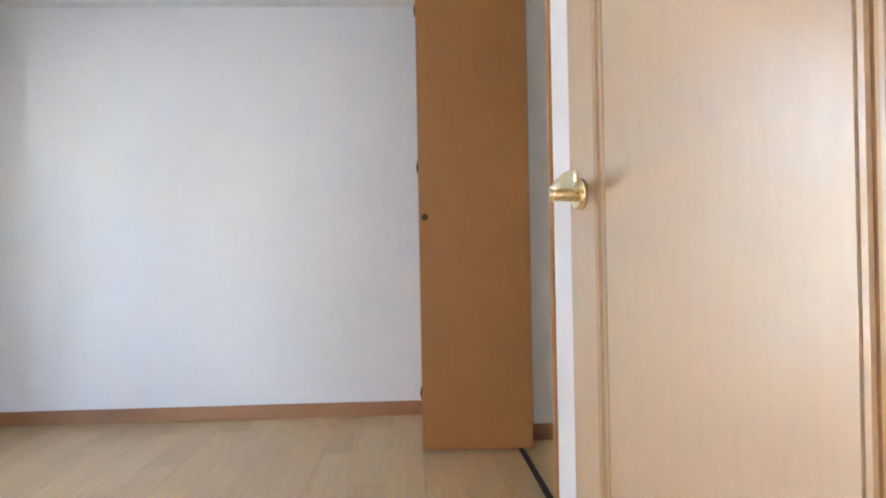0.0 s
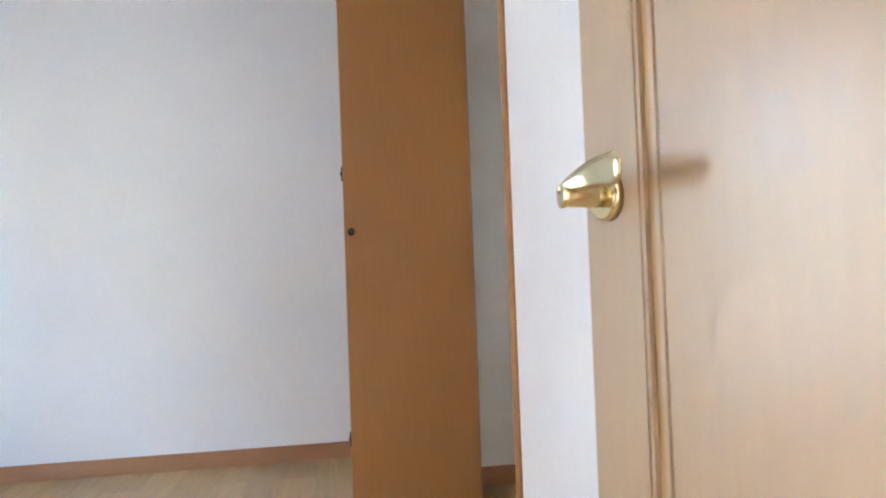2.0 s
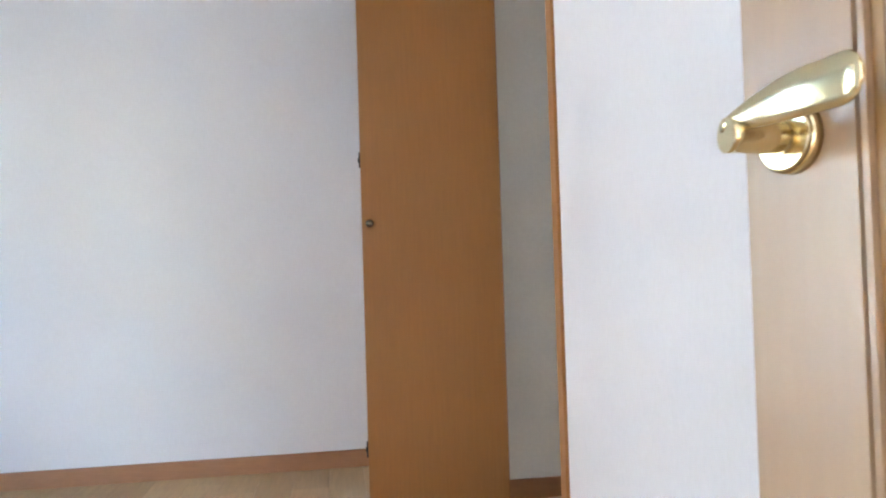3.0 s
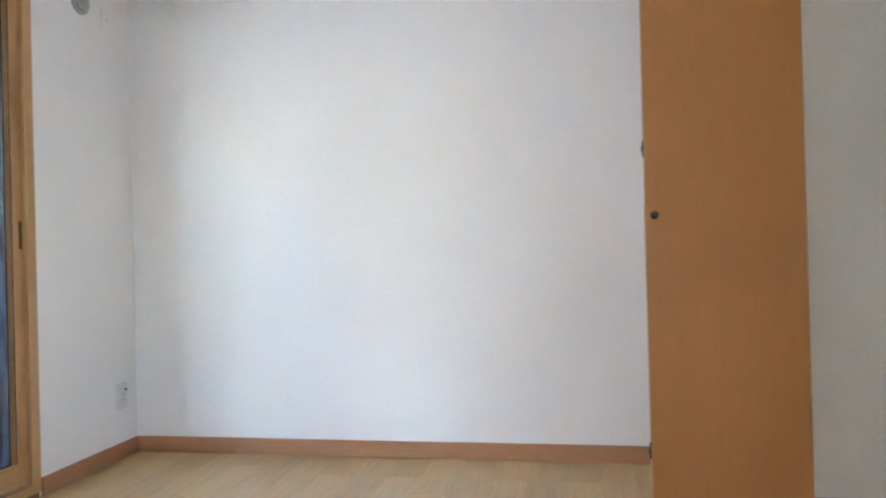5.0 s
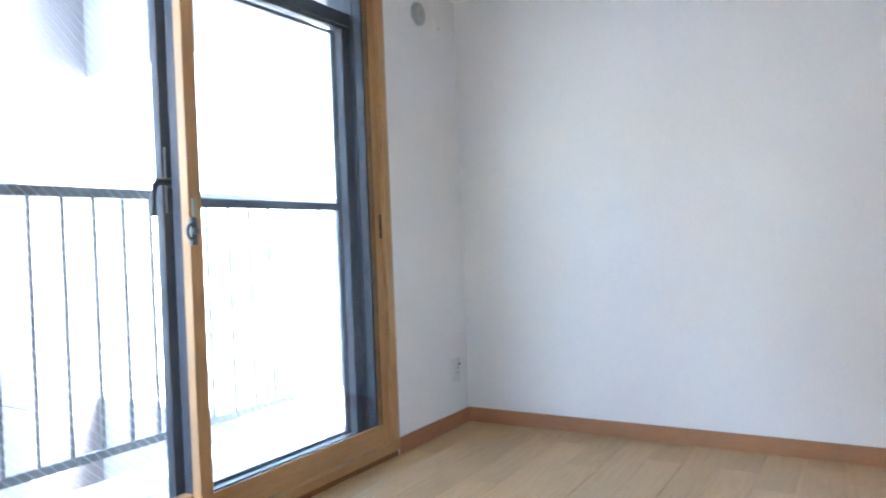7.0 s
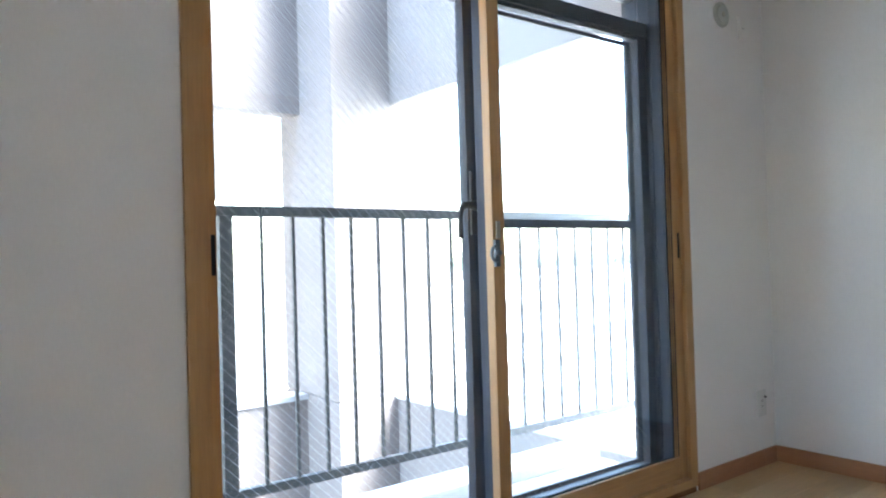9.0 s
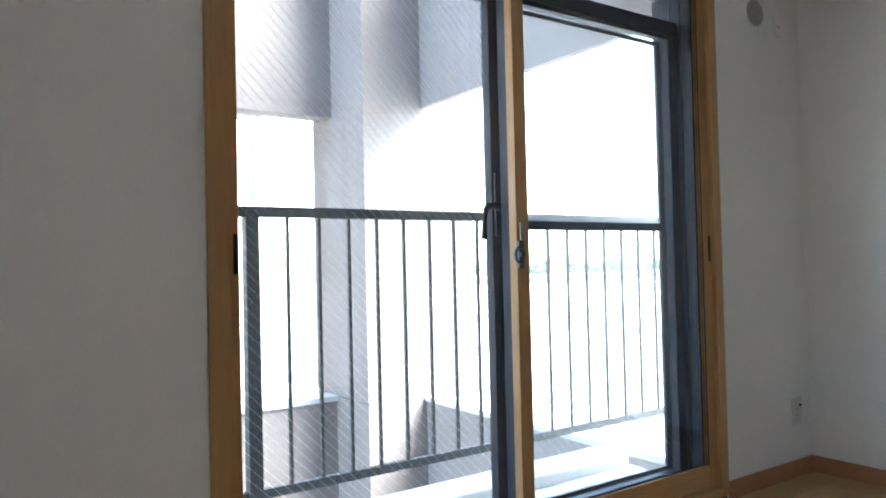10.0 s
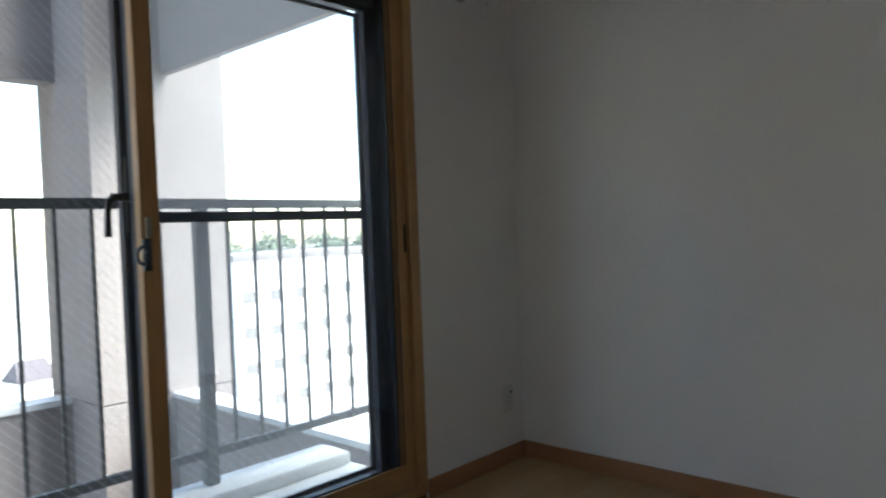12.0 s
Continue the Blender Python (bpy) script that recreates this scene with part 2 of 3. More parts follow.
def lever_handle(door, s, z):
    """Brass lever on the door's face: local x runs from the free edge to the hinge, -y is the room side."""
    rose = bmesh.new()
    add_tube(rose, (s, 0, z), (s, -0.009, z), 0.026, 0.025, 40)
    add_tube(rose, (s, -0.009, z), (s, -0.011, z), 0.025, 0.0225, 40)
    part("rose", rose, BRASS, door, "round polished brass rose", True)
    rings = []
    for i in range(9):
        d = 0.011 + 0.046 * i / 8
        rings.append([(s + 0.0118 * math.cos(a), -d - 0.0028 * math.cos(a) * (i == 8), z + 0.0118 * math.sin(a)) for a in [k * math.tau / 24 for k in range(24)]])
    neck = bmesh.new()
    add_sweep(neck, rings)
    part("neck", neck, BRASS, door, "", True)
    lever = bmesh.new()
    rings = []
    for i in range(25):
        u = i / 24
        cx = s - 0.005 + 0.107 * u
        half = 0.0045 + 0.0108 * math.sin(min(1, u * 1.6) * math.pi / 2) ** 0.8
        cz = z + 0.0015 + half
        half *= 1 if u < 0.86 else math.sqrt(max(0.015, 1 - ((u - 0.86) / 0.145) ** 2))
        thick = (0.0055 - 0.0015 * u) * (1 if u < 0.9 else math.sqrt(max(0.03, 1 - ((u - 0.9) / 0.105) ** 2)))
        cy = -0.0525 + 0.006 * math.sin(u * 3.0)
        rings.append([(cx, cy - thick * math.sin(a), cz + half * math.cos(a)) for a in [k * math.tau / 20 for k in range(20)]])
    add_sweep(lever, rings)
    part("lever", lever, BRASS, door, "petal shaped polished brass lever", True)


def panel_door():
    hinge, width, height, thick = (2.783, 0.043), 0.764, 1.985, 0.036
    door = thing("door_leaf", "open pale beech door with two brown grooves and brass lever", "door", (2.65, 0.795, 0.008), -80)
    door["kind"] = "thing"
    cut = []
    lips = (-0.0290, -0.0281, -0.0262, -0.0253), (-0.0205, -0.0193, -0.0062, -0.0050), (0.0022, 0.0031, 0.0062, 0.0071)
    for c, flip in ((0.127, 1), (width - 0.142, -1)):
        for a, b, d, e in lips[::flip]:
            depth = 0.006 if d - b > 0.004 else 0.0042
            a, b, d, e = (a, b, d, e) if flip > 0 else (-e, -d, -b, -a)
            cut += [(c + a, 0), (c + b, depth), (c + d, depth), (c + e, 0)]
    front = [(0, 0.002), (0.002, 0)] + cut + [(width - 0.002, 0), (width, 0.002)]
    back = [(x, thick - y) for x, y in reversed(front)]
    bm = bmesh.new()
    rings = [[(x, y, z) for x, y in front + back] for z in (0, height)]
    add_sweep(bm, rings)
    part("leaf", bm, LIGHT, door)
    for c, flip in ((0.127, 1), (width - 0.142, -1)):
        for a, b, d, e in lips:
            depth = 0.006 if d - b > 0.004 else 0.0042
            x0, x1 = sorted((c + flip * b, c + flip * d))
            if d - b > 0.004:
                # The darker strip paints the shaded side of the wide groove.
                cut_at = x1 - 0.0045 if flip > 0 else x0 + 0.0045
                tones = ((x0, cut_at, INLAY_GLOSS if flip > 0 else INLAY_SHADE), (cut_at, x1, INLAY_SHADE if flip > 0 else INLAY_GLOSS))
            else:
                tones = ((x0, x1, INLAY_SHADE if b > 0 else TAN),)
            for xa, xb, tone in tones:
                boxes("groove_strip", tone, [((xa + 0.0001, depth - 0.0012, 0.001), (xb - 0.0001, depth - 0.0002, height - 0.001))], door, {INLAY_SHADE: "dark brown strip for groove inlay and painted shade", TAN: "tan groove inlay"}.get(tone, "golden brown groove inlay"))
    lever_handle(door, 0.048, 0.992)
    for z in (0.25, 1.7):
        bm = bmesh.new()
        add_tube(bm, (width + 0.006, 0.004, z), (width + 0.006, 0.004, z + 0.1), 0.006)
        part("hinge", bm, BRASS, door, "brass knuckle hinge", True)
    return door


panel_door()

# ---- closet ----
setting(boxes("closet_frame", BROWN, [((E - 0.008, CL_A - 0.04, 0), (E + 0.098, CL_A, CL_TOP)), ((E - 0.008, CL_B, 0), (E + 0.098, CL_B + 0.04, CL_TOP)),
                                                    ((E - 0.008, CL_A - 0.04, CL_TOP), (E + 0.098, CL_B + 0.04, CL_TOP + 0.04))], bevel=0.002))
track = thing("floor_track", "dark metal door track set in the floor across the closet", "door track", (E + 0.037, CL_A, 0))
boxes("track_bed", RUBBER_SHADE, [((-0.010, 0.001, -0.010), (0.010, CL_B - CL_A - 0.001, 0.0005))], track)
boxes("track_lip", ALU, [((-0.013, 0.001, -0.010), (-0.010, CL_B - CL_A - 0.001, 0.002)), ((0.010, 0.001, -0.010), (0.013, CL_B - CL_A - 0.001, 0.002))], track)


def folding_door():
    w, t, z0, z1 = 0.503, 0.021, 0.012, 2.225
    ob = thing("folding_door", "brown wood veneer folding closet door folded open beside the closet", "closet door", (2.425, 2.833, 0), -2.3)
    boxes("front_panel", BROWN, [((0, 0, z0), (w, t, z1))], ob, bevel=0.0015)
    bm = bmesh.new()
    add_box(bm, (0, 0, z0), (w - 0.012, t, z1), 0.0015)
    bm.transform(pose(0.0, t + 0.006, 0, 0, 0, 2.2))
    part("back_panel", bm, BROWN, ob)
    for z in (0.267, 1.30, 2.02):
        bm = bmesh.new()
        add_tube(bm, (-0.0025, t + 0.003, z - 0.028), (-0.0025, t + 0.003, z + 0.028), 0.0035)
        add_tube(bm, (-0.0045, t + 0.003, z - 0.008), (-0.0045, t + 0.003, z + 0.008), 0.0045)
        part("hinge", bm, BLACKMETAL, ob, "small dark hinge")
    bm = bmesh.new()
    add_tube(bm, (0.027, 0, 1.07), (0.027, -0.012, 1.07), 0.006)
    add_tube(bm, (0.027, 0, 1.07), (0.027, -0.002, 1.07), 0.011, 0.0105, 24)
    profile = [(0.010, 0.007), (0.014, 0.012), (0.018, 0.0145), (0.022, 0.0135), (0.0255, 0.0095), (0.0272, 0.004), (0.0275, 0.0008)]
    add_sweep(bm, [[(0.027 + r * math.cos(a), -y, 1.07 + r * math.sin(a)) for a in [k * math.tau / 24 for k in range(24)]] for y, r in profile])
    part("knob", bm, DARKNICKEL, ob, "small round nickel knob", True)
    bm = bmesh.new()
    add_tube(bm, (w - 0.04, 0.01, 0.003), (w - 0.04, 0.01, z0), 0.005)
    part("guide_pin", bm, STEEL, ob, "metal guide pin in the floor track")


folding_door()

# ---- window: wooden inner window, dark outer window, insect screen ----
win = new("window_1")
setting(win)


def rails(name, material, x0, x1, y0, y1, z0, z1, side, top, bottom, parent, bevel=0.003, level=None):
    """A frame of two stiles and two rails as one part each."""
    boxes(name + "_stile", material, [((x0, y0, z0), (x1, y0 + side, z1))], parent, bevel=bevel)
    boxes(name + "_stile", material, [((x0, y1 - side, z0), (x1, y1, z1))], parent, bevel=bevel)
    boxes(name + "_rail", level or material, [((x0 + 0.001, y0 + side, z0), (x1 - 0.001, y1 - side, z0 + bottom))], parent, bevel=bevel)
    boxes(name + "_rail", level or material, [((x0 + 0.001, y0 + side, z1 - top), (x1 - 0.001, y1 - side, z1))], parent, bevel=bevel)


casing = part("window_frame", bmesh.new(), FRAMEWOOD, win)
bm = bmesh.new()
for a, b in [((-0.05, OPEN_A, 0.07), (0, OPEN_A + 0.03, OPEN_TOP - 0.03)), ((-0.022, OPEN_B - 0.03, 0.07), (0, OPEN_B, OPEN_TOP - 0.03)), ((0, OPEN_A - 0.012, 0.028), (0.016, OPEN_A + 0.045, OPEN_TOP + 0.01)), ((0, OPEN_B - 0.036, 0.028), (0.016, OPEN_B + 0.012, OPEN_TOP + 0.01))]:
    add_box(bm, a, b, 0.002)
bm.to_mesh(casing.data)
bm.free()
boxes("frame_cladding", ALU, [((-0.132, OPEN_A, 0.07), (-0.051, OPEN_A + 0.03, OPEN_TOP - 0.03)), ((-0.132, OPEN_B - 0.03, 0.07), (-0.023, OPEN_B, OPEN_TOP - 0.03)), ((-0.132, OPEN_A + 0.031, 0.0685), (-0.107, OPEN_B - 0.031, 0.10))], win, "dark metal lining of the wooden frame")
# Dark strip standing in for the shadow beneath the wooden frame.
boxes("sill_joint", INLAY_SHADE, [((0.0004, OPEN_A - 0.012, 0.0005), (0.005, OPEN_B + 0.012, 0.0275))], win, "dark strip painting the shade under the wooden frame")
boxes("window_sill", FRAMEWOOD_H, [((-0.13, OPEN_A, 0.030), (0.0, OPEN_B, 0.068)), ((0, OPEN_A + 0.045, 0.028), (0.016, OPEN_B - 0.036, 0.066)), ((-0.13, OPEN_A, OPEN_TOP - 0.028), (0.0, OPEN_B, OPEN_TOP)), ((0, OPEN_A + 0.045, OPEN_TOP - 0.03), (0.016, OPEN_B - 0.036, OPEN_TOP + 0.01))], win, bevel=0.002)


def glass(parent, x, y0, y1, z0, z1, name="pane", material=None, t=0.005):
    g = boxes(name, material or GLASS, [((x - t / 2, y0, z0), (x + t / 2, y1, z1))], parent)
    g.visible_shadow = False
    return g


def pull(parent, x, y, z):
    boxes("finger_pull", BLACKMETAL, [((x - 0.001, y - 0.006, z - 0.055), (x + 0.0025, y + 0.006, z + 0.055))], parent, "recessed black finger pull", bevel=0.001)


def gasket(parent, x, y0, y1, z0, z1, w=0.006):
    boxes("gasket", RUBBER_SHADE, [((x, y0, z0), (x + 0.002, y0 + w, z1)), ((x, y1 - w, z0), (x + 0.002, y1, z1)), ((x, y0 + w, z0), (x + 0.002, y1 - w, z0 + w)), ((x, y0 + w, z1 - w), (x + 0.002, y1 - w, z1))], parent, "black glazing gasket")


sash_r = thing("sliding_sash", "golden brown wooden sliding window sash with clear glass, closed", "window sash")
rails("sash", FRAMEWOOD, -0.022, -0.006, 1.80, 2.884, 0.070, OPEN_TOP - 0.032, 0.055, 0.05, 0.095, sash_r, level=FRAMEWOOD_H)
rails("outer_cladding", ALU, -0.052, -0.0225, 1.812, 2.878, 0.073, OPEN_TOP - 0.035, 0.038, 0.045, 0.074, sash_r)
boxes("side_cheek", FRAMEWOOD, [((-0.046, 1.802, 0.071), (-0.0225, 1.8115, OPEN_TOP - 0.033))], sash_r)
glass(sash_r, -0.024, 1.853, 2.831, 0.163, OPEN_TOP - 0.08)
boxes("bead_joint", RUBBER_SHADE, [((-0.0218, 2.8237, 0.166), (-0.0085, 2.8288, OPEN_TOP - 0.083))], sash_r)
gasket(sash_r, -0.0195, 1.8555, 2.8044, 0.1655, OPEN_TOP - 0.0825)
for y, x in ((2.8175, -0.011), (2.808, -0.0138)):
    boxes("glazing_bead", FRAMEWOOD, [((-0.0219, y, 0.166), (x, y + 0.006, OPEN_TOP - 0.083))], sash_r, bevel=0.001)
    boxes("bead_joint", RUBBER_SHADE, [((-0.0218, y - 0.0034, 0.166), (x - 0.0015, y - 0.0001, OPEN_TOP - 0.083))], sash_r)
pull(sash_r, -0.006, 2.866, 1.075)
bm = bmesh.new()
add_box(bm, (-0.006, 1.800, 1.014), (0.006, 1.824, 1.108), 0.003)
add_tube(bm, (0.002, 1.808, 1.062), (0.020, 1.808, 1.062), 0.011, 0.010, 20)
for k in range(12):
    a0, a1 = radians(70 + 18.5 * k), radians(70 + 18.5 * (k + 1))
    add_tube(bm, (0.013, 1.796 + 0.020 * math.cos(a0), 1.060 + 0.026 * math.sin(a0)), (0.013, 1.796 + 0.020 * math.cos(a1), 1.060 + 0.026 * math.sin(a1)), 0.0052, sides=10)
add_box(bm, (0.006, 1.795, 1.050), (0.014, 1.815, 1.071), 0.002)
part("crescent_lock", bm, LOCKMETAL, sash_r, "grey metal crescent lock")
boxes("lock_guard", STEEL, [((-0.006, 1.812, 1.112), (0.002, 1.830, 1.172))], sash_r, "pale lock cover", bevel=0.002)

sash_l = thing("sliding_sash", "golden brown wooden sliding window sash, on the outer track, closed", "window sash")
top = OPEN_TOP - 0.032
boxes("sash_stile", FRAMEWOOD, [((-0.105, 0.797, 0.07), (-0.058, 0.859, top))], sash_l, bevel=0.003)
boxes("sash_stile", ALU, [((-0.105, 1.815, 0.07), (-0.058, 1.868, top))], sash_l, "dark meeting stile", bevel=0.003)
for y in (1.8185, 1.832, 1.845):
    boxes("stile_ridge", ALU, [((-0.0579, y, 0.075), (-0.0535, y + 0.004, top - 0.005))], sash_l, bevel=0.001)
    boxes("stile_groove", RUBBER_SHADE, [((-0.0579, y + 0.0042, 0.075), (-0.0574, y + 0.0062, top - 0.005))], sash_l)
boxes("sash_rail", FRAMEWOOD_H, [((-0.104, 0.859, 0.07), (-0.059, 1.815, 0.165))], sash_l, bevel=0.003)
boxes("sash_rail", FRAMEWOOD_H, [((-0.104, 0.859, top - 0.05), (-0.059, 1.815, top))], sash_l, bevel=0.003)
glass(sash_l, -0.082, 0.857, 1.817, 0.163, OPEN_TOP - 0.08)
pull(sash_l, -0.058, 0.848, 1.075)

outer = setting(boxes("outer_window_frame", ALU, [((-0.26, OPEN_A, 0.03), (-0.135, OPEN_A + 0.03, OPEN_TOP)), ((-0.26, OPEN_B - 0.03, 0.03), (-0.135, OPEN_B, OPEN_TOP)),
                                                  ((-0.26, OPEN_A + 0.03, 0.03), (-0.135, OPEN_B - 0.03, 0.085)), ((-0.26, OPEN_A + 0.03, OPEN_TOP - 0.03), (-0.135, OPEN_B - 0.03, OPEN_TOP)),
                                                  ((-0.235, OPEN_A + 0.03, 2.024), (-0.15, OPEN_B - 0.03, 2.085))], bevel=0.002))
boxes("track_ridge", ALU, [((-0.165, OPEN_A + 0.03, 0.085), (-0.160, OPEN_B - 0.03, 0.105)), ((-0.205, OPEN_A + 0.03, 0.085), (-0.200, OPEN_B - 0.03, 0.105)), ((-0.245, OPEN_A + 0.03, 0.085), (-0.240, OPEN_B - 0.03, 0.105))], outer)
# Black sheets put the reveal's shade into the colour.
boxes("reveal_lining", RUBBER_SHADE, [((-WT - 0.012, OPEN_A - 0.01, -0.02), (-0.262, OPEN_A + 0.012, OPEN_TOP + 0.01)), ((-WT - 0.012, OPEN_B - 0.012, -0.02), (-0.262, OPEN_B + 0.01, OPEN_TOP + 0.01)), ((-WT - 0.012, OPEN_A + 0.012, OPEN_TOP - 0.012), (-0.262, OPEN_B - 0.012, OPEN_TOP + 0.01))], outer)


def wires(parent, x, y0, y1, z0, z1, step=0.036, r=0.00056):
    """The crossed wires cast in wired glass."""
    verts, faces = [], []
    for sgn, r in ((1, r * 0.3), (-1, r)):
        k = -int((z1 - z0) / step) - 1
        while y0 + k * step < y1:
            ya = y0 + k * step
            ends = []
            lo, hi = max(0.0, y0 - ya), min(z1 - z0, y1 - ya)
            if hi > lo:
                for d in (lo, hi):
                    ends.append((ya + d, z0 + d if sgn > 0 else z1 - d))
                (ay, az), (by, bz) = ends
                i = len(verts)
                for yy, zz in ends:
                    verts.extend([(x + r, yy, zz), (x - r, yy, zz - r), (x - r, yy, zz + r)])
                faces.extend([(i, i + 1, i + 4, i + 3), (i + 1, i + 2, i + 5, i + 4), (i + 2, i, i + 3, i + 5)])
            k += 1
    me = bpy.data.meshes.new("wire_mesh")
    me.from_pydata(verts, [], faces)
    me.materials.append(WIRE)
    ob = new("wire_mesh", me)
    ob.parent = parent
    ob["label"] = "crossed steel wires in the glass"


out_r = thing("outer_sash", "dark aluminium outer sliding sash with wired glass", "window sash")
rails("sash", ALU, -0.190, -0.155, 1.815, OPEN_B - 0.032, 0.088, 2.022, 0.055, 0.018, 0.022, out_r)
glass(out_r, -0.172, 1.868, OPEN_B - 0.085, 0.109, 2.005)
wires(out_r, -0.172, 1.87, OPEN_B - 0.087, 0.121, 2.003, r=0.0003)
out_l = thing("outer_sash", "dark aluminium outer sliding sash with wired glass and a black lever", "window sash")
rails("sash", ALU, -0.232, -0.196, OPEN_A + 0.032, 1.905, 0.088, 2.022, 0.055, 0.018, 0.032, out_l)
glass(out_l, -0.214, OPEN_A + 0.085, 1.852, 0.119, 2.005)
wires(out_l, -0.214, OPEN_A + 0.087, 1.85, 0.121, 2.003)
bm = bmesh.new()
add_box(bm, (-0.155, 1.822, 1.13), (-0.143, 1.858, 1.36), 0.004)
add_tube(bm, (-0.146, 1.840, 1.236), (-0.124, 1.838, 1.236), 0.019, 0.017, 20)
add_tube(bm, (-0.132, 1.850, 1.240), (-0.130, 1.775, 1.236), 0.016, 0.011, 16)
add_tube(bm, (-0.130, 1.782, 1.240), (-0.128, 1.764, 1.222), 0.013, 0.011, 16)
add_tube(bm, (-0.128, 1.764, 1.230), (-0.130, 1.759, 1.190), 0.0105, 0.0085, 16)
add_tube(bm, (-0.130, 1.759, 1.192), (-0.130, 1.757, 1.118), 0.0085, 0.0115, 16)
part("window_lever", bm, BLACKMETAL, out_r, "black lever handle on a long plate")
screen = thing("insect_screen", "dark framed insect screen with a middle rail standing outside the window", "insect screen")
rails("screen", ALU, -0.255, -0.240, 1.86, OPEN_B - 0.032, 0.088, 2.022, 0.03, 0.018, 0.020, screen, 0.0015)
boxes("middle_rail", ALU, [((-0.257, 1.89, 1.160), (-0.238, OPEN_B - 0.062, 1.196))], screen, bevel=0.002)
glass(screen, -0.2475, 1.892, OPEN_B - 0.064, 0.1085, 2.003, "net", NET, 0.001)
for y0, y1 in ((OPEN_A + 0.03, 1.30), (1.32, 1.86), (1.88, 2.30), (2.32, OPEN_B - 0.03)):
    glass(outer, -0.195, y0, y1, 2.085, OPEN_TOP - 0.03)
boxes("transom_bar", ALU, [((-0.215, y, 2.085), (-0.165, y + 0.02, OPEN_TOP - 0.03)) for y in (1.30, 1.86, 2.30)], outer, bevel=0.002)

# Unseen window added in the hall to send more daylight onto the west wall.
hall_fill_win = setting(boxes("window_2", ALU, [((3.0, -1.30, 0.85), (3.06, -1.26, 1.85)), ((3.0, -0.64, 0.85), (3.06, -0.60, 1.85)), ((3.0, -1.26, 0.85), (3.06, -0.64, 0.89)), ((3.0, -1.26, 1.81), (3.06, -0.64, 1.85))], bevel=0.002))
glass(hall_fill_win, 3.03, -1.26, -0.64, 0.89, 1.81)

# ---- fittings on the window wall ----
cap = thing("duct_cap", "round grey plastic duct cap high on the white wall", "wall cap", (0, 3.25, 2.150))
bm = bmesh.new()
add_tube(bm, (0, 0, 0), (0.008, 0, 0), 0.060, 0.058, 36)
add_tube(bm, (0.008, 0, 0), (0.016, 0, 0), 0.048, 0.040, 36)
part("cap_disc", bm, GREYCAP, cap, "", True)
bm = bmesh.new()
add_tube(bm, (0.015, 0, 0), (0.018, 0, 0), 0.014, 0.012, 16)
part("cap_plug", bm, STEEL, cap)


def wall_plate(name, label, category, y, z, w, h, slots, plug=None, PLASTIC=PLASTIC):
    p = thing(name, label, category, (0, y, z))
    boxes("cover", PLASTIC, [((0, -w / 2, -h / 2), (0.006, w / 2, h / 2))], p, bevel=0.002)
    boxes("socket_face", PLASTIC, [((0.006, -w * 0.3, -h * 0.36), (0.0085, w * 0.3, h * 0.36))], p, bevel=0.001)
    for sy, sz in slots:
        boxes("slot", HOLE, [((0.0082, sy - 0.0011, sz - 0.004), (0.009, sy + 0.0011, sz + 0.004))], p)
    if plug:
        bm = bmesh.new()
        add_tube(bm, (0.006, *plug), (0.016, *plug), 0.006, 0.005, 14)
        part("aerial_jack", bm, BLACKMETAL, p, "small dark aerial jack")
    return p


wall_plate("wall_socket", "white plastic wall socket low on the wall by the corner", "wall socket", 3.487, 0.302, 0.08, 0.125, [(-0.006, 0.012), (0.006, 0.012), (-0.006, -0.014), (0.006, -0.014)], (0.021, 0.03))
wall_plate("aircon_socket", "small white socket plate high on the wall by the corner", "wall socket", 3.43, 2.115, 0.07, 0.115, [(-0.006, 0.0), (0.006, 0.0)], PLASTIC=PAPER)

GZ = -16.0

# ---- balcony ledge and railing ----
ledge = setting(boxes("ledge", LEDGE, [((-0.93, -3.0, -0.35), (-WT, 3.12, -0.035))]))
boxes("curb", LEDGE, [((-0.905, -3.0, -0.035), (-0.68, 3.10, 0.030))], ledge, "raised pale kerb along the ledge", bevel=0.018)
railing = thing("balcony_railing", "dark painted metal balcony railing with upright bars on the ledge", "railing", (-0.82, 0, 0))
boxes("top_rail", RAILPAINT, [((-0.022, 1.06, 1.232), (0.022, 3.75, 1.274))], railing, bevel=0.004)
boxes("top_rail", RAILPAINT, [((-0.022, -3.0, 1.232), (0.022, 1.058, 1.272))], railing, bevel=0.004)
boxes("bottom_rail", RAILPAINT, [((-0.014, -3.0, 0.150), (0.014, 3.75, 0.187))], railing, bevel=0.003)
for y in (-2.64, -1.37, -0.10, 1.158, 2.43):
    boxes("post", RAILPAINT, [((-0.026, y - 0.027, 0.0), (0.026, y + 0.027, 1.232))], railing, bevel=0.003)
bar_mesh = None
for y in [1.307 + 0.1345 * k for k in range(-31, 8)] + [2.56 + 0.1365 * k for k in range(9)]:
    if min(abs(y - p) for p in (-2.64, -1.37, -0.10, 1.158, 2.43)) < 0.045:
        continue
    if bar_mesh is None:
        bm = bmesh.new()
        add_box(bm, (-0.008, -0.0065, 0.184), (0.008, 0.0065, 1.233), 0.0015)
        bar_mesh = finish(bm, "bar", RAILPAINT)
    bar = new("bar", bar_mesh)
    bar.location = (0, y, 0)
    bar.parent = railing

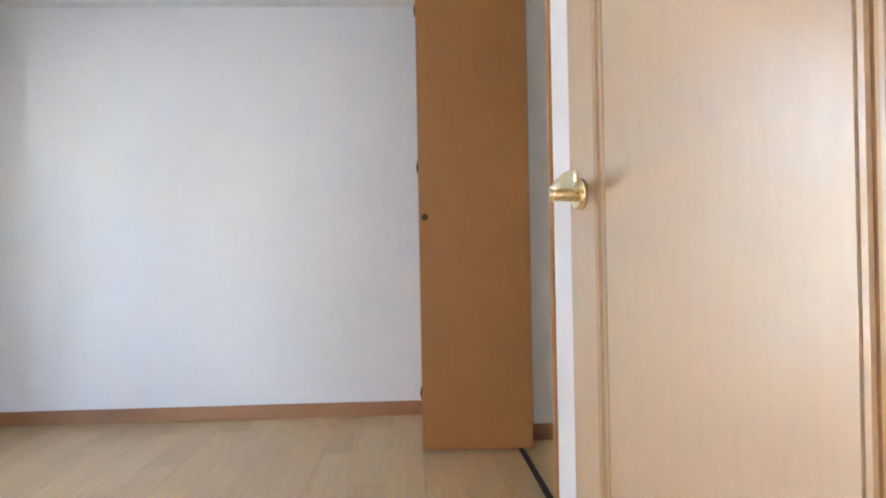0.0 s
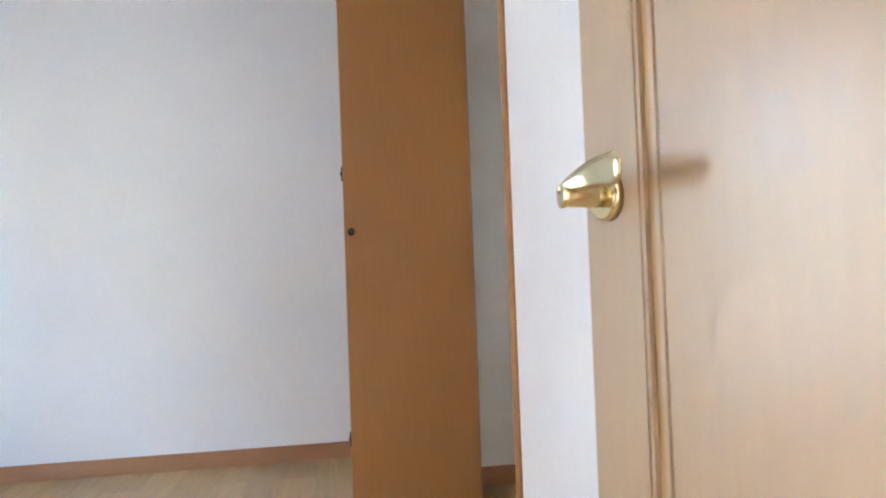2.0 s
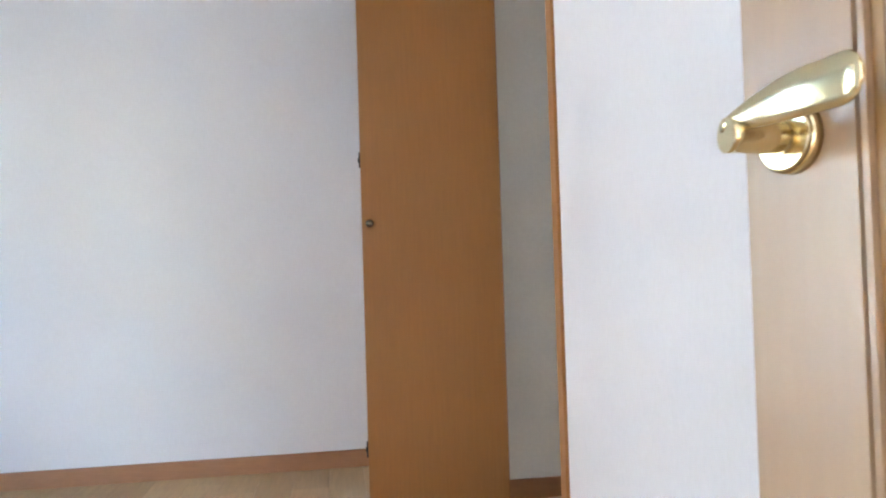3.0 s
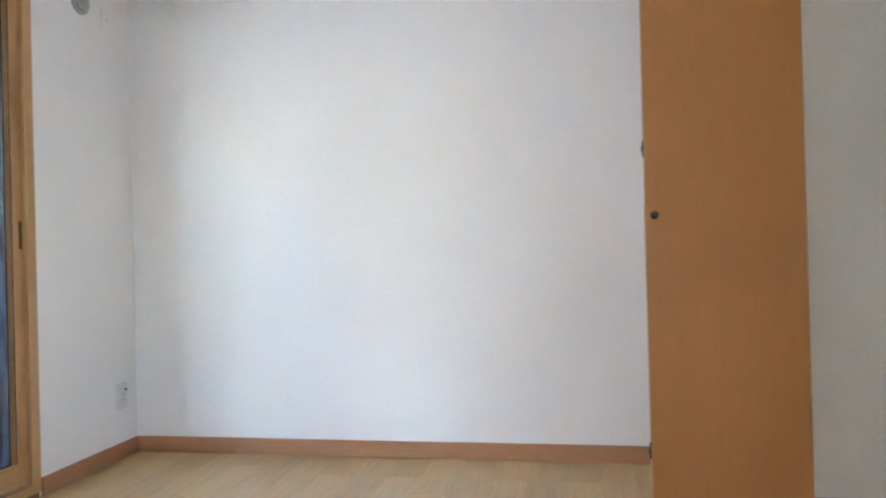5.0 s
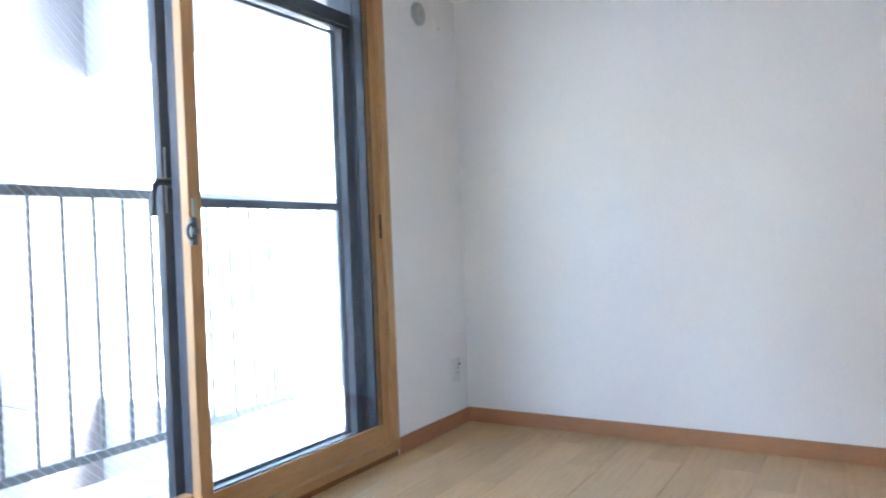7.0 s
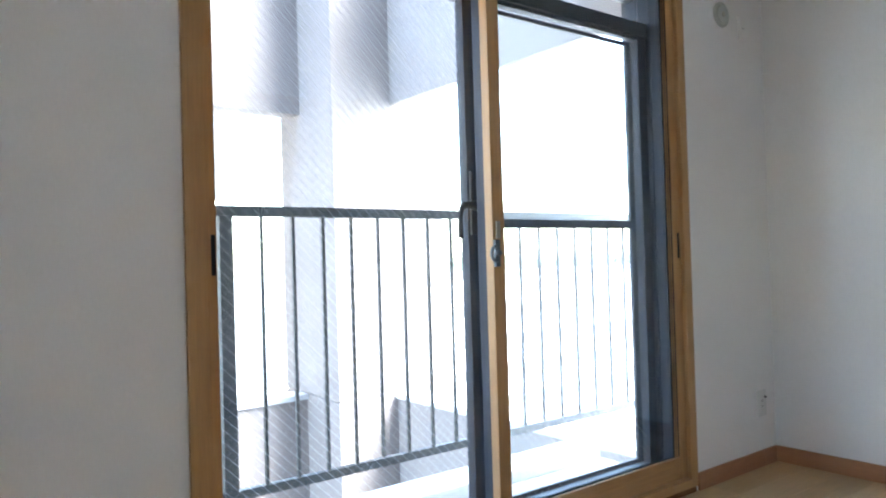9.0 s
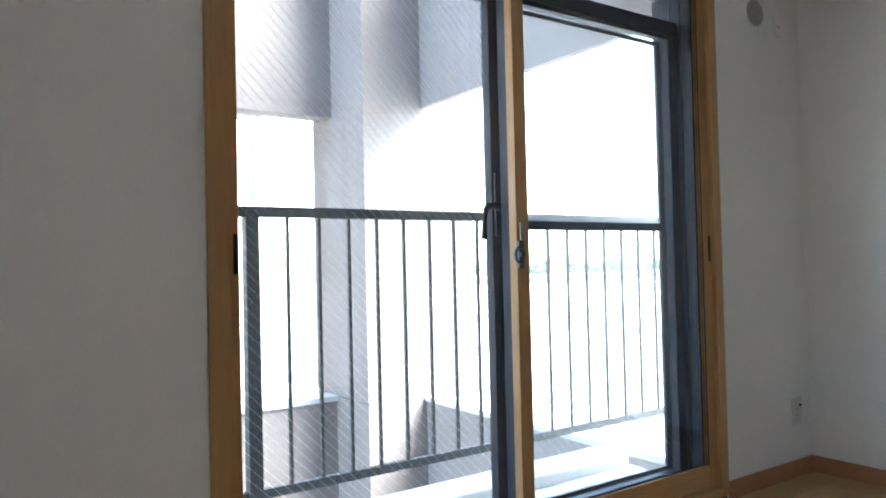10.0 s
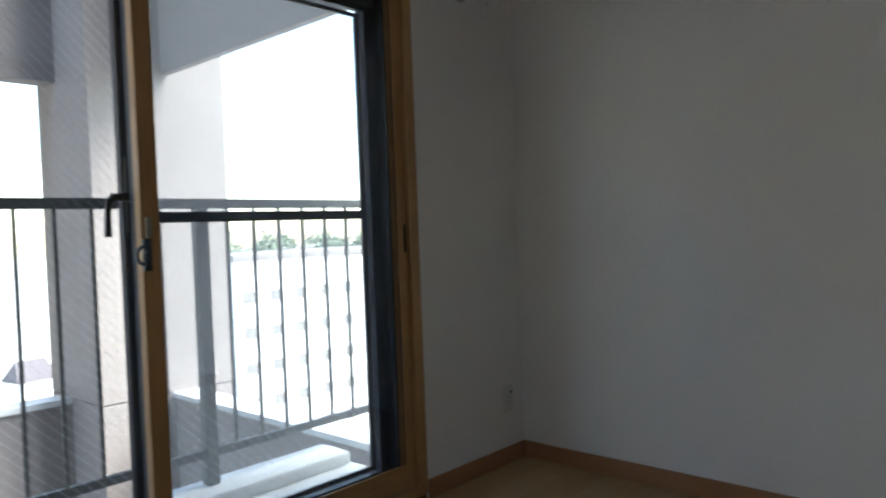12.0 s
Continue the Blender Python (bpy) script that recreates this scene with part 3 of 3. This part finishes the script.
# ---- the gallery across the light well ----
# The unseen upper wall is carried to 9 m to shade the gallery beam.
setting(boxes("outer_wall", CONCRETE, [((-WT - 0.02, -6, -16), (-WT - 0.002, 3.46, -0.36)), ((-WT - 0.02, -6, -0.03), (-WT - 0.002, OPEN_A - 0.012, 9.0)), ((-WT - 0.02, OPEN_B + 0.012, -0.03), (-WT - 0.002, 3.46, 9.0)), ((-WT - 0.02, OPEN_A - 0.012, OPEN_TOP + 0.012), (-WT - 0.002, OPEN_B + 0.012, 9.0))]))
setting(boxes("gallery_column", CONCRETE, [((-4.06, 2.88, -0.05), (-3.10, 3.93, 4.4)), ((-4.06, 2.88, -2.86), (-3.10, 3.93, -0.062)), ((-4.05, 2.89, -16), (-3.11, 3.92, -2.87)), ((-4.05, 2.89, -0.062), (-3.11, 3.92, -0.05))], bevel=0.004))
setting(boxes("gallery_column", CONCRETE, [((-3.99, 0.9, -0.054), (-3.68, 2.0, 2.298))], bevel=0.004))
par1 = setting(boxes("parapet", CONCRETE, [((-3.80, -6, -1.35), (-3.66, 2.88, -0.10))]))
boxes("coping", CAPSTONE, [((-3.84, -6, -0.10), (-3.63, 2.879, -0.055))], par1, "pale metal coping", bevel=0.004)
par2 = setting(boxes("parapet", CONCRETE, [((-3.10, 3.42, -16.0), (-WT - 0.02, 3.56, -0.09))]))
boxes("coping", CAPSTONE, [((-3.099, 3.40, -0.09), (-WT - 0.02, 3.60, -0.05))], par2, "pale metal coping", bevel=0.004)
setting(boxes("gallery_beam", CONCRETE, [((-3.87, -6, 2.30), (-3.67, 2.88, 4.2))], bevel=0.004))
setting(boxes("gallery_beam", CONCRETE, [((-3.10, 3.42, 2.335), (-WT - 0.02, 3.48, 4.2))], bevel=0.004))
setting(boxes("gallery_slab", CONCRETE, [((-5.6, -6, 2.62), (-3.88, 2.88, 2.78)), ((-5.6, -6, -1.6), (-3.8, 2.88, -1.45))]))
setting(boxes("neighbour_wall", FACADE, [((-6.6, -6, GZ), (-6.2, 3.0, 5.0))]))
setting(boxes("gallery_wall", CONCRETE, [((-3.80, -6, -16), (-3.66, 2.88, -3.2))]))
# Out-of-view slab above the ledge, added to block sun and high sky.
setting(boxes("upper_slab", CONCRETE, [((-1.10, -3.0, 2.75), (-WT - 0.02, 3.42, 2.92))]))
panel = thing("gutter_pipe", "grey metal gutter pipe on the end of the neighbouring wall", "pipe", (-6.3, 3.07, 1.80))
boxes("pipe", PIPEGREY, [((-0.05, -0.068, 0), (0.05, 0.075, 1.1))], panel, bevel=0.01)

# ---- distance ----
bm = bmesh.new()
add_box(bm, (-900, -900, GZ - 0.5), (900, 900, GZ))
setting(part("ground", bm, GROUND))


def apartment(x, y0, y1, top, label, depth=10.0):
    b = thing("apartment_building", label, "building", (x, y0, GZ))
    h = top - GZ
    boxes("facade", FACADE, [((-depth, 0, 0), (0, y1 - y0, h))], b)
    boxes("roof_parapet", CONCRETE, [((-depth - 0.15, -0.15, h), (0.15, y1 - y0 + 0.15, h + 0.5))], b, bevel=0.02)
    n = int((y1 - y0) / 2.4)
    bm = bmesh.new()
    add_box(bm, (-0.05, 0, 0), (0.06, 1.05, 0.95))
    fr = finish(bm, "window", CAPSTONE)
    bm = bmesh.new()
    add_box(bm, (0.06, 0.06, 0.06), (0.075, 0.99, 0.89))
    gl = finish(bm, "pane", DARKGLASS)
    z = h - 3.2
    while z > 0.5:
        for k in range(n):
            w = new("window", fr)
            w.location = (0, 0.6 + k * 2.4, z)
            w.parent = b
            p = new("pane", gl)
            p.parent = w
        z -= 2.7
    return b


apartment(-45, 29.2, 75, -0.8, "pale apartment building with rows of small windows beyond the balcony")
apartment(-70, -22, 4, 1.4, "pale far apartment block with rows of windows", 12)


def house(x, y, turn):
    b = thing("house", "narrow pale house with a dark purple tiled roof far below", "house", (x, y, GZ), turn)
    boxes("walls", FACADE, [((-1.2, -1.5, 0), (1.2, 1.5, 6.2))], b)
    bm = bmesh.new()
    v = [bm.verts.new(p) for p in ((-1.3, -1.7, 6.2), (1.3, -1.7, 6.2), (1.3, 1.7, 6.2), (-1.3, 1.7, 6.2), (0, -1.2, 7.8), (0, 1.2, 7.8))]
    for q in ((0, 1, 4), (1, 2, 5, 4), (2, 3, 5), (3, 0, 4, 5), (0, 3, 2, 1)):
        bm.faces.new([v[i] for i in q])
    part("roof", bm, ROOFTILE, b)


house(-61.5, 20.3, 12)


def tree(x, y, h, seed, copies=None):
    if copies:
        return copy_thing(copies, pose(x, y, GZ, 0, 0, seed * 37))
    rnd = random.Random(seed)
    t = thing("tree", "leafy green tree in the distance", "tree", (x, y, GZ), group="distant trees")
    bm = bmesh.new()
    add_tube(bm, (0, 0, 0), (0.1, 0.05, h * 0.55), 0.28, 0.12, 9)
    for k in range(6):
        a = k * 1.05
        add_tube(bm, (0.05, 0, h * 0.35 + 0.2 * k), (1.6 * math.cos(a), 1.6 * math.sin(a), h * 0.6 + 0.3 * k), 0.09, 0.03, 6)
    part("trunk", bm, BARK, t)
    verts, faces = [], []
    for _ in range(90):
        a, e, rr = rnd.uniform(0, 6.28), rnd.uniform(-0.8, 1.5), rnd.uniform(0.35, 1)
        c = Vector((6.0 * rr * math.cos(a) * math.cos(e), 6.0 * rr * math.sin(a) * math.cos(e), h * 0.52 + h * 0.42 * rr * math.sin(e)))
        for _ in range(26):
            p = c + Vector([rnd.gauss(0, 0.5) for _ in range(3)])
            d1, d2 = Vector([rnd.gauss(0, 0.2) for _ in range(3)]), Vector([rnd.gauss(0, 0.2) for _ in range(3)])
            i = len(verts)
            verts.extend([p, p + d1, p + d1 + d2, p + d2])
            faces.append((i, i + 1, i + 2, i + 3))
    me = bpy.data.meshes.new("crown")
    me.from_pydata(verts, [], faces)
    me.materials.append(LEAF)
    c = new("crown", me)
    c.parent = t
    return t


first_tree = tree(-95, 52, 18.5, 3)
for k in range(38):
    tree(-92 - 4 * (k % 4), 54 + 2.7 * k, 18.5, k + 4, first_tree)

# ---- floor boards ----
PW = 0.1515
boards = {}


def board(length, width):
    key = (round(length, 3), round(width, 3))
    if key not in boards:
        bm = bmesh.new()
        add_box(bm, (0.0004, 0.0004, -0.012), (width - 0.0004, length - 0.0004, 0))
        top = [e for e in bm.edges if all(v.co.z > -0.001 for v in e.verts)]
        bmesh.ops.bevel(bm, geom=top, offset=0.0006, segments=1, affect="EDGES")
        boards[key] = finish(bm, "floor_board", OAK)
    return boards[key]


def lay(x0, x1, y0, y1, seed):
    rnd = random.Random(seed)
    x, col = x0, 0
    while x < x1 - 0.005:
        w = min(PW, x1 - x)
        y = y0
        first = [0.30, 0.75, 0.5, 0.95, 0.6][col % 5] + rnd.choice([0, 0.1])
        while y < y1 - 0.005:
            L = min(first if y == y0 else 0.91, y1 - y)
            ob = new("floor_board", board(L, w))
            ob.location = (x, y, 0)
            ob.parent = floor
            y += L
        x += w
        col += 1


lay(0.0, E + 0.024, 0.0, N, 1)
lay(E + 0.050, 3.56, CL_A - 0.3, CL_IN, 2)
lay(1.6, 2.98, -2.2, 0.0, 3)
